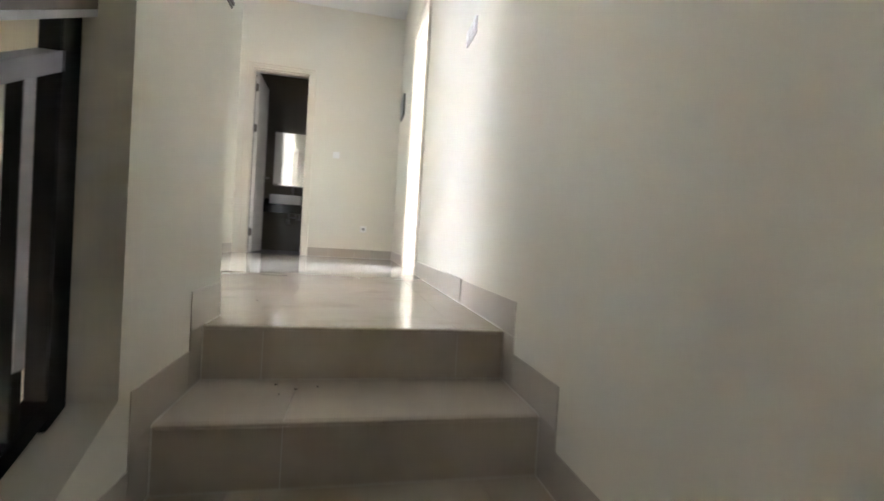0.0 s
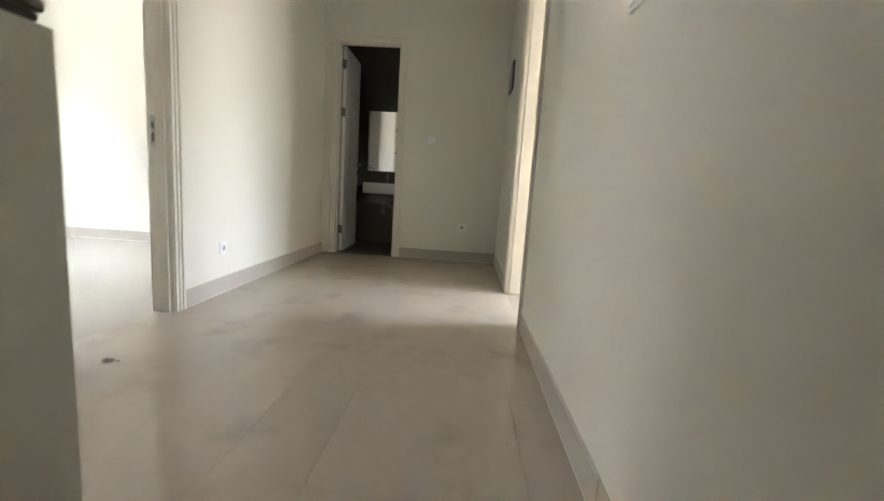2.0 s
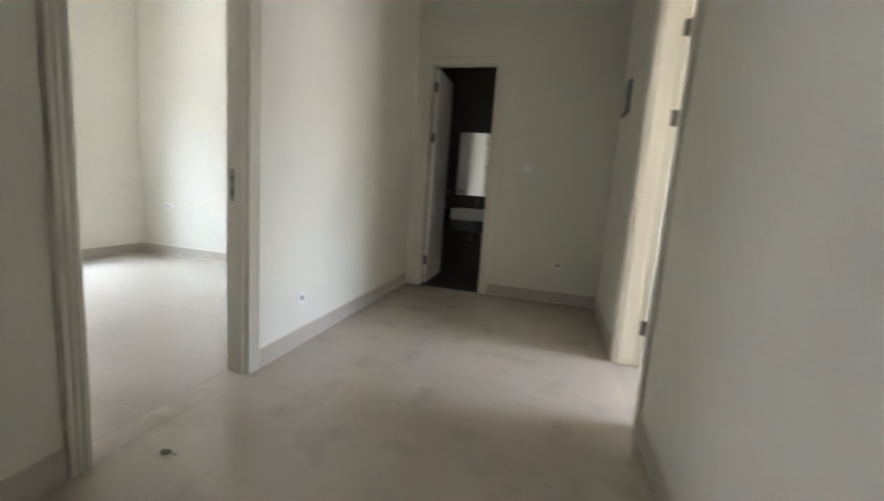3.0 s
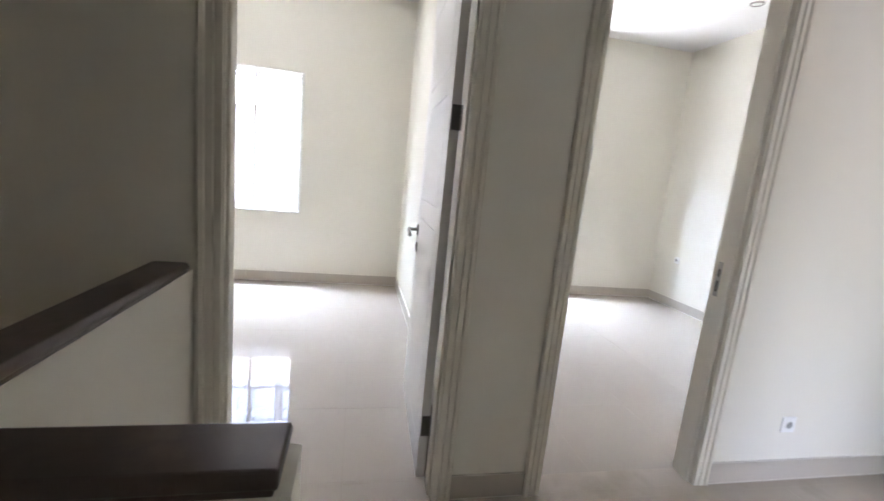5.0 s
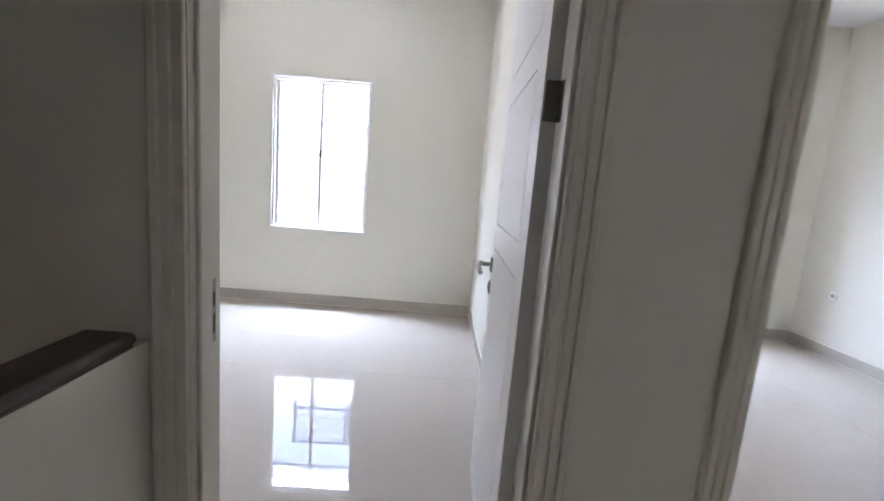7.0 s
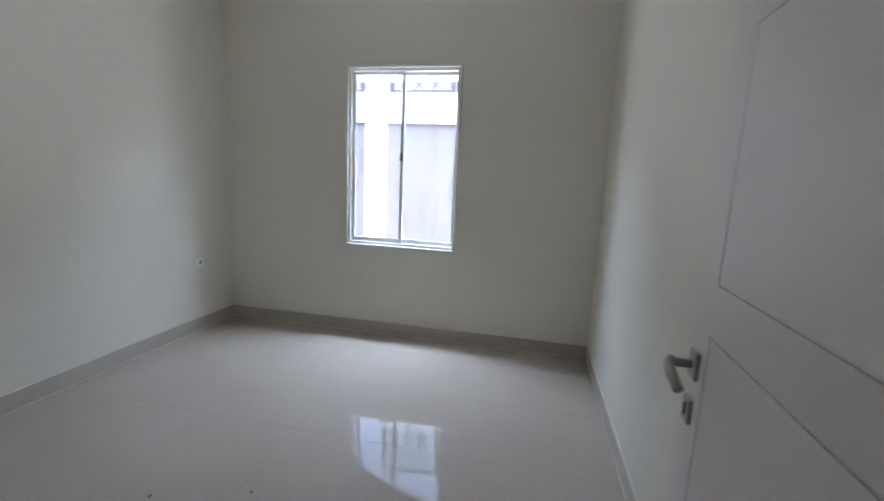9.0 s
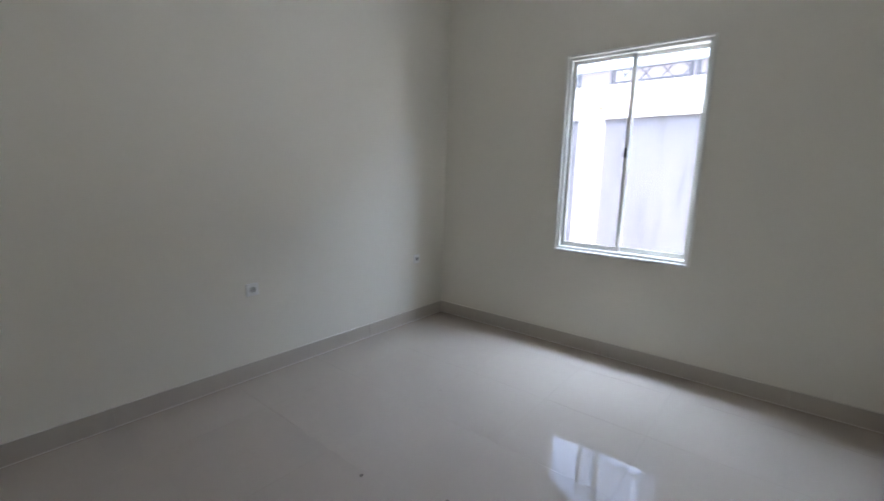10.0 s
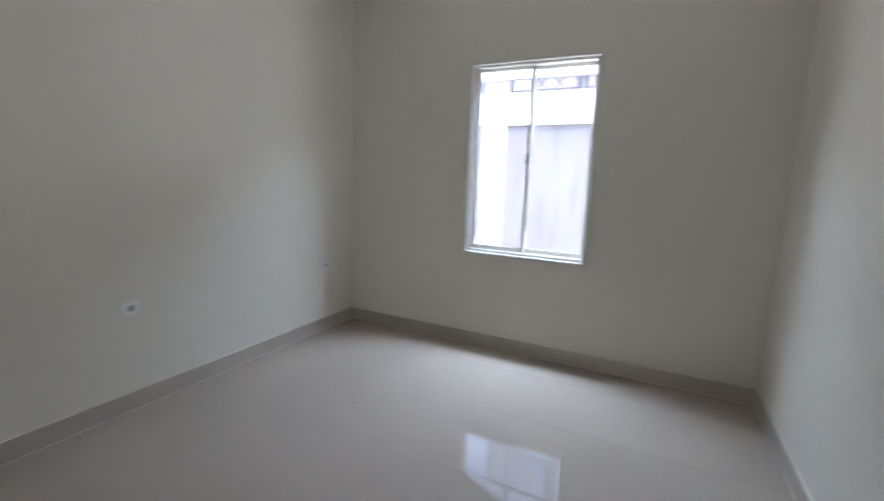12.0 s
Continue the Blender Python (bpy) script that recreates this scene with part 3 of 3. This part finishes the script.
solid("ceiling_bathroom", bm, CEIL, "low white bathroom ceiling", "ceiling")
bm = bmesh.new()
box(bm, -2.48, -0.42, 4.60, BY, -0.1, -0.022)
bath_floor = solid("floor_bathroom", bm, GROUT, "dark tiled bathroom floor", "floor")
co = thing("vanity_counter", "black stone counter fixed to the bathroom wall", "counter", pose(-1.40, BY, 0))
part("top", cbox(-0.72, 0.72, -0.45, 0, 0.68, 0.71, 0.004), STONE, co)
part("apron", cbox(-0.72, 0.72, -0.45, -0.43, 0.58, 0.68, 0.003), STONE, co)
part("backsplash", cbox(-0.72, 0.72, -0.02, 0, 0.71, 0.81, 0.003), STONE, co)
ba = thing("wash_basin", "white rectangular ceramic basin on a black counter", "sink", pose(-1.575, 5.58, 0.711))
bm = bmesh.new()
vo = [[(-0.225, -0.19), (0.225, -0.19), (0.225, 0.19), (-0.225, 0.19)], [(-0.20, -0.165), (0.20, -0.165), (0.20, 0.10), (-0.20, 0.10)],
      [(-0.17, -0.14), (0.17, -0.14), (0.17, 0.08), (-0.17, 0.08)]]
rings = [[bm.verts.new((x, y, z)) for x, y in vo[i]] for i, z in ((0, 0.0), (0, 0.145), (1, 0.145), (2, 0.05))]
for a, b in zip(rings, rings[1:]):
    for k in range(4):
        bm.faces.new((a[k], a[(k + 1) % 4], b[(k + 1) % 4], b[k]))
bm.faces.new(rings[0][::-1])
bm.faces.new(rings[-1])
bmesh.ops.bevel(bm, geom=bm.edges[:], offset=0.008, segments=2, affect="EDGES")
part("bowl", bm, CERAMIC, ba)
bm = bmesh.new()
tube(bm, [(0, -0.02, 0.049), (0, -0.02, 0.056)], 0.022, 14)
part("drain", bm, STEEL, ba, "chrome drain ring")
fa = thing("basin_tap", "chrome pillar tap behind the basin", "tap", pose(-1.52, 5.72, 0.856))
bm = bmesh.new()
tube(bm, [(0, 0, 0), (0, 0, 0.13)], 0.018, 12)
part("body", bm, STEEL, fa, "", True)
bm = bmesh.new()
tube(bm, [(0, 0, 0.095), (0, -0.06, 0.105), (0, -0.12, 0.095)], 0.011, 10)
part("spout", bm, STEEL, fa, "", True)
part("lever", cbox(-0.008, 0.008, -0.05, 0.012, 0.132, 0.142, 0.003), STEEL, fa)
tr = thing("drain_trap", "chrome bottle trap and valve under the counter", "pipe", pose(-1.55, 5.60, 0))
bm = bmesh.new()
tube(bm, [(0, 0, 0.68), (0, 0, 0.50)], 0.017, 12)
tube(bm, [(0, 0, 0.53), (0.06, 0.06, 0.53), (0.07, 0.18, 0.53)], 0.014, 10)
part("pipe", bm, STEEL, tr, "", True)
bm = bmesh.new()
tube(bm, [(0, 0, 0.50), (0, 0, 0.42)], 0.032, 14)
part("bottle", bm, STEEL, tr, "", True)
for dx in (0.10, 0.15):
    bm = bmesh.new()
    tube(bm, [(dx, 0.17, 0.50), (dx, 0.10, 0.50), (dx, 0.08, 0.56), (dx - 0.02, 0.06, 0.67)], 0.009, 8)
    part("supply_hose", bm, STEEL, tr, "", True)
mi = thing("mirror_cabinet", "frameless mirror on the dark bathroom wall", "mirror", pose(-1.40, BY, 1.435))
part("backing", cbox(-0.42, 0.42, -0.10, 0, -0.415, 0.415, 0.003), BATH_WALL, mi, "dark cabinet box")
part("glass", cbox(-0.415, 0.415, -0.106, -0.1005, -0.41, 0.41, 0.002, 1), MIRROR, mi, "silvered mirror door")


# ---- outside ----
bm = bmesh.new()
box(bm, -900, 900, -900, 900, LOW - 0.6, LOW - 0.01)
solid("ground", bm, GROUND, "bare earth around the house", "ground")
XB = -8.5
BEAM0, BEAM1 = 2.275, 2.725
bm = bmesh.new()
box(bm, XB - 0.15, XB, -9.0, 10.5, LOW, BEAM0)
solid("boundary_wall", bm, OUT_WALL, "weathered grey boundary wall with damp streaks", "wall")
bm = cbox(XB - 0.18, XB + 0.05, -9.0, 10.5, BEAM0, BEAM1, 0.008)
solid("boundary_beam", bm, OUT_WHITE, "white rendered beam along the boundary wall", "beam")
# sunlit strip of wall built as a proud white pier, repeated along the wall
SUNLIT_STRIPS = (-5.80, -2.27, 1.26, 4.79, 8.32)
for y in SUNLIT_STRIPS:
    bm = cbox(XB, XB + 0.03, y - 0.18, y + 0.18, LOW, BEAM0, 0.004, 1)
    solid("boundary_pier", bm, OUT_WHITE, "white proud strip standing for sunlight on the boundary wall", "pier")
# shallow canopy over the windows; raised slab and drip lip shaped to hide the lamps
XC = -6.21
bm = bmesh.new()
box(bm, XC, XV - 0.15, -2.9, 4.6, 2.82, 2.92)
box(bm, XC, XC + 0.06, -2.9, 4.6, 2.37, 2.82)
solid("window_canopy", bm, CANOPY, "concrete canopy with a lip over the windows, toned grey for shade", "canopy")


def lattice(y0, y1):
    """A fence panel: frame, a low band of wide crosses, a dense diamond lattice above it."""
    f = thing("fence_panel", "grey steel fence panel with diamond lattice", "fence", pose(XB - 0.06, 0, BEAM1), group="fence on the boundary wall")
    z1, zm = 0.93, 0.20
    for a in ((y0, y0 + 0.06, 0, z1), (y1 - 0.06, y1, 0, z1)):
        part("post", cbox(-0.018, 0.018, *a), FENCE, f)
    for z in (0.02, zm, z1 - 0.04):
        part("rail", cbox(-0.014, 0.014, y0 + 0.06, y1 - 0.06, z, z + 0.035), FENCE, f)

    def bars(za, zb, step, lean, r):
        for s in (1, -1):
            bm = bmesh.new()
            run = (zb - za) * lean
            c = y0 - run
            while c < y1:
                ya, yb = (c, c + run) if s == 1 else (c + run, c)
                t0, t1 = sorted(((y0 + 0.06 - ya) / (yb - ya), (y1 - 0.06 - ya) / (yb - ya)))
                t0, t1 = max(0.0, t0), min(1.0, t1)
                if t1 > t0:
                    tube(bm, [(0.008 * s, ya + (yb - ya) * t, za + (zb - za) * t) for t in (t0, t1)], r, 5)
                c += step
            tagged(part("lattice_bars", bm, FENCE, f), kind="stuff")

    bars(0.055, zm, 0.26, 0.9, 0.009)
    bars(zm + 0.035, z1 - 0.04, 0.15, 0.75, 0.011)
    # a bent rod ornament in the middle of the panel
    bm = bmesh.new()
    yc = (y0 + y1) / 2
    for dy, r in ((-0.12, 0.10), (0.12, 0.06)):
        pts = [(0.02, yc + dy - r, zm + 0.04), (0.02, yc + dy - r, 0.55)]
        pts += [(0.02, yc + dy - r * math.cos(a), 0.55 + r * math.sin(a)) for a in (k * math.pi / 6 for k in range(1, 6))]
        pts += [(0.02, yc + dy + r, 0.55), (0.02, yc + dy + r, zm + 0.04)]
        tube(bm, pts, 0.009, 6)
    part("ornament", bm, FENCE, f)
    return f


for pa, pb2 in zip(SUNLIT_STRIPS, SUNLIT_STRIPS[1:]):
    y = pa + 0.19
    w = (pb2 - pa - 0.40) / 3
    for k in range(3):
        lattice(y + k * w, y + k * w + w - 0.02)
pi = thing("drain_pipe", "short orange plastic pipe on the white beam", "pipe", pose(XB + 0.05, -2.19, BEAM1 - 0.30))
bm = bmesh.new()
tube(bm, [(0.014, 0, 0.22), (0.014, 0, 0.06), (0.022, 0.02, 0.01), (0.03, 0.08, 0.0)], 0.02, 10)
part("elbow", bm, PIPE, pi, "", True)
ho = thing("neighbour_house", "pale lilac rendered house beyond the fence", "house", pose(-16, -1.5, LOW))
part("wall", cbox(-3, 3, -4.6, 6, 0, 7.6), BRICK, ho)
bm = bmesh.new()
prism(bm, [(-3.5, 7.6), (3.5, 7.6), (0, 9.2)], lambda u, v: (u, -5.1, v), lambda u, v: (u, 6.5, v))
part("roof", bm, ROOF, ho)
for y in (-3.2, -1.0, 1.2, 3.4):
    part("pilaster", cbox(3.0, 3.08, y - 0.9, y - 0.55, 0, 7.55), OUT_WHITE, ho, "white rendered pilaster")
    wq = part("window", cbox(3.0, 3.03, y - 0.5, y + 0.5, 5.2, 6.5), ALU, ho)
    part("pane", cbox(3.03, 3.035, y - 0.44, y + 0.44, 5.26, 6.44), DARKMETAL, wq)


# ---- baseboards ----
def baseboard(name, label, runs):
    """Beige skirting tiles 0.115 m high: runs of (axis, fixed, side, from, to)."""
    s = thing(name, label, "baseboard", kind="structure")
    t, h = 0.008, 0.115
    for axis, c, side, a, b in runs:
        lo, hi = sorted((c, c + side * t))
        q = a
        while q < b - 0.004:
            e = min(q + 0.615, b)
            if axis == "x":     # along x on a wall at y = c
                part("skirting_tile", cbox(q + 0.001, e - 0.001, lo, hi, 0.001, h), SKIRT, s)
            else:
                part("skirting_tile", cbox(lo, hi, q + 0.001, e - 0.001, 0.001, h), SKIRT, s)
            q = e
        # pale grout bead at the foot and top
        bm = bmesh.new()
        l2, h2 = sorted((c, c + side * (t + 0.0025)))
        for z0, z1 in ((0.0, 0.0035), (h, h + 0.002)):
            if axis == "x":
                box(bm, a, b, l2, h2, z0, z1)
            else:
                box(bm, l2, h2, a, b, z0, z1)
        part("grout_line", bm, GROUT_PALE, s)
    return s


K = 0.085
baseboard("baseboard_hall", "beige tile skirting along the hall",
          [("y", XW, 1, A1 + K, B0 - K), ("y", XW, 1, B1 + K, 4.53), ("y", 0, -1, 0.6, C0 - K), ("y", 0, -1, C1 + K, 4.53),
           ("x", 4.53, -1, T1 + K, -0.012), ("y", XW, 1, -0.35, A0 - K)])
baseboard("baseboard_bedroom", "beige tile skirting around the bedroom",
          [("x", -2.68, 1, XV + 0.008, -5.238), ("x", -2.68, 1, -5.238, XI - 0.012), ("y", XV, 1, -2.68, -2.241), ("y", XV, 1, -2.241, 0.751), ("x", 0.751, -1, XV + 0.012, XI), ("y", XI, -1, -2.66, A0 - K)])
baseboard("baseboard_second_bedroom", "beige tile skirting around the second bedroom",
          [("x", 0.87, 1, XV + 0.012, XI), ("y", XV, 1, 0.87, 4.363), ("x", 4.363, -1, XV + 0.012, XI), ("y", XI, -1, B1 + K, 4.35)])


# ---- small dirt ----
def crumb(x, y, r, z=0.0):
    bm = bmesh.new()
    bmesh.ops.create_icosphere(bm, subdivisions=1, radius=r)
    for v in bm.verts:
        v.co = Vector((v.co.x * random.uniform(0.7, 1.6), v.co.y * random.uniform(0.6, 1.2), max(v.co.z * 0.25, -r * 0.15) + r * 0.15))
    ob = solid("grit", bm, GRIT, "small crumb of grit on the tiles", "debris", kind="object")
    ob.location = (x, y, z)
    return ob


# ---- floors, tile by tile ----
def tiled_floor(name, label, x0, x1, y0, y1, jx, jy, material, grout, size=0.615, gap=0.0009, skip=None):
    bm = bmesh.new()
    box(bm, x0, x1, y0, y1, -0.12, -0.0016)
    fl = solid(name, bm, grout, label, "floor")
    shared = {}
    gx = jx - size * math.ceil((jx - x0) / size)
    while gx < x1:
        gy = jy - size * math.ceil((jy - y0) / size)
        while gy < y1:
            a, b = max(gx, x0) + gap / 2, min(gx + size, x1) - gap / 2
            c, d = max(gy, y0) + gap / 2, min(gy + size, y1) - gap / 2
            if b - a > 0.01 and d - c > 0.01:
                key = (round(b - a, 3), round(d - c, 3))
                if key not in shared:
                    shared[key] = mesh_of("floor_tile", cbox(0, b - a, 0, d - c, -0.0014, 0.0), material)
                ob = new("floor_tile", shared[key])
                ob.parent, ob.location = fl, (a, c, 0)
            gy += size
        gx += size
    return fl


tiled_floor("floor_bedroom", "glossy pale beige tiled bedroom floor", XV, XI + 0.0, -2.68, 0.751, -4.05, -0.40, ROOM_TILE, GROUT)
tiled_floor("floor_second_bedroom", "glossy pale beige tiled floor of the second bedroom", XV, XI, 0.87, 4.363, -4.05, 1.45, ROOM_TILE, GROUT)
tiled_floor("floor_hall", "polished beige marbled hall floor tiles", XH0, 0.0, 0.0, 4.53, -0.164, 0.0, HALL_TILE, HALL_TILE, gap=0.0008)
tiled_floor("floor_hall_west", "polished beige marbled hall floor tiles", XW, XH0, -0.35, 4.53, -0.164, 0.0, HALL_TILE, HALL_TILE, gap=0.0008)
tiled_floor("floor_threshold", "beige tiled door threshold", XI, XW, A0 - J, A1 + J, -4.05, -0.40, ROOM_TILE, GROUT)
tiled_floor("floor_threshold_second", "beige tiled door threshold", XI, XW, B0 - J, B1 + J, -4.05, 1.45, HALL_TILE, GROUT)
tiled_floor("floor_side_room", "glossy pale beige tiled side room floor", 0.0, 3.5, 2.18, 3.17, 0.3, 2.3, ROOM_TILE, GROUT)
tiled_floor("floor_side_room_rest", "glossy pale beige tiled side room floor", 0.12, 3.5, 1.2, 2.18, 0.3, 2.3, ROOM_TILE, GROUT)
tiled_floor("floor_side_room_end", "glossy pale beige tiled side room floor", 0.12, 3.5, 3.17, 4.3, 0.3, 2.3, ROOM_TILE, GROUT)
tiled_floor("floor_bathroom_tiles", "dark brown bathroom floor tiles", -2.48, -0.42, 4.65, BY, -1.5, 4.9, BATH_FLOOR, GROUT, size=0.3)
tiled_floor("floor_bathroom_threshold", "dark brown bathroom door threshold", T0 - J, T1 + J, 4.53, 4.65, -1.5, 4.9, BATH_FLOOR, GROUT, size=0.3)

for x, y, r in ((-1.883, 1.256, 0.020), (-1.845, 1.262, 0.008), (-0.42, 1.6, 0.005), (-0.5, 2.3, 0.004), (-4.3, -1.6, 0.006), (-3.41, -1.36, 0.011),
                (-3.55, -0.95, 0.008), (-5.3, -2.4, 0.006), (-5.45, -1.7, 0.005), (-0.2, 0.9, 0.004), (-0.9, 0.5, 0.004)):
    crumb(x, y, r)
for x, y, r in ((-0.72, -0.06, 0.006), (-0.66, -0.10, 0.005), (-0.70, -0.14, 0.004), (-0.60, -0.08, 0.004)):
    crumb(x, y, r, -RISE)
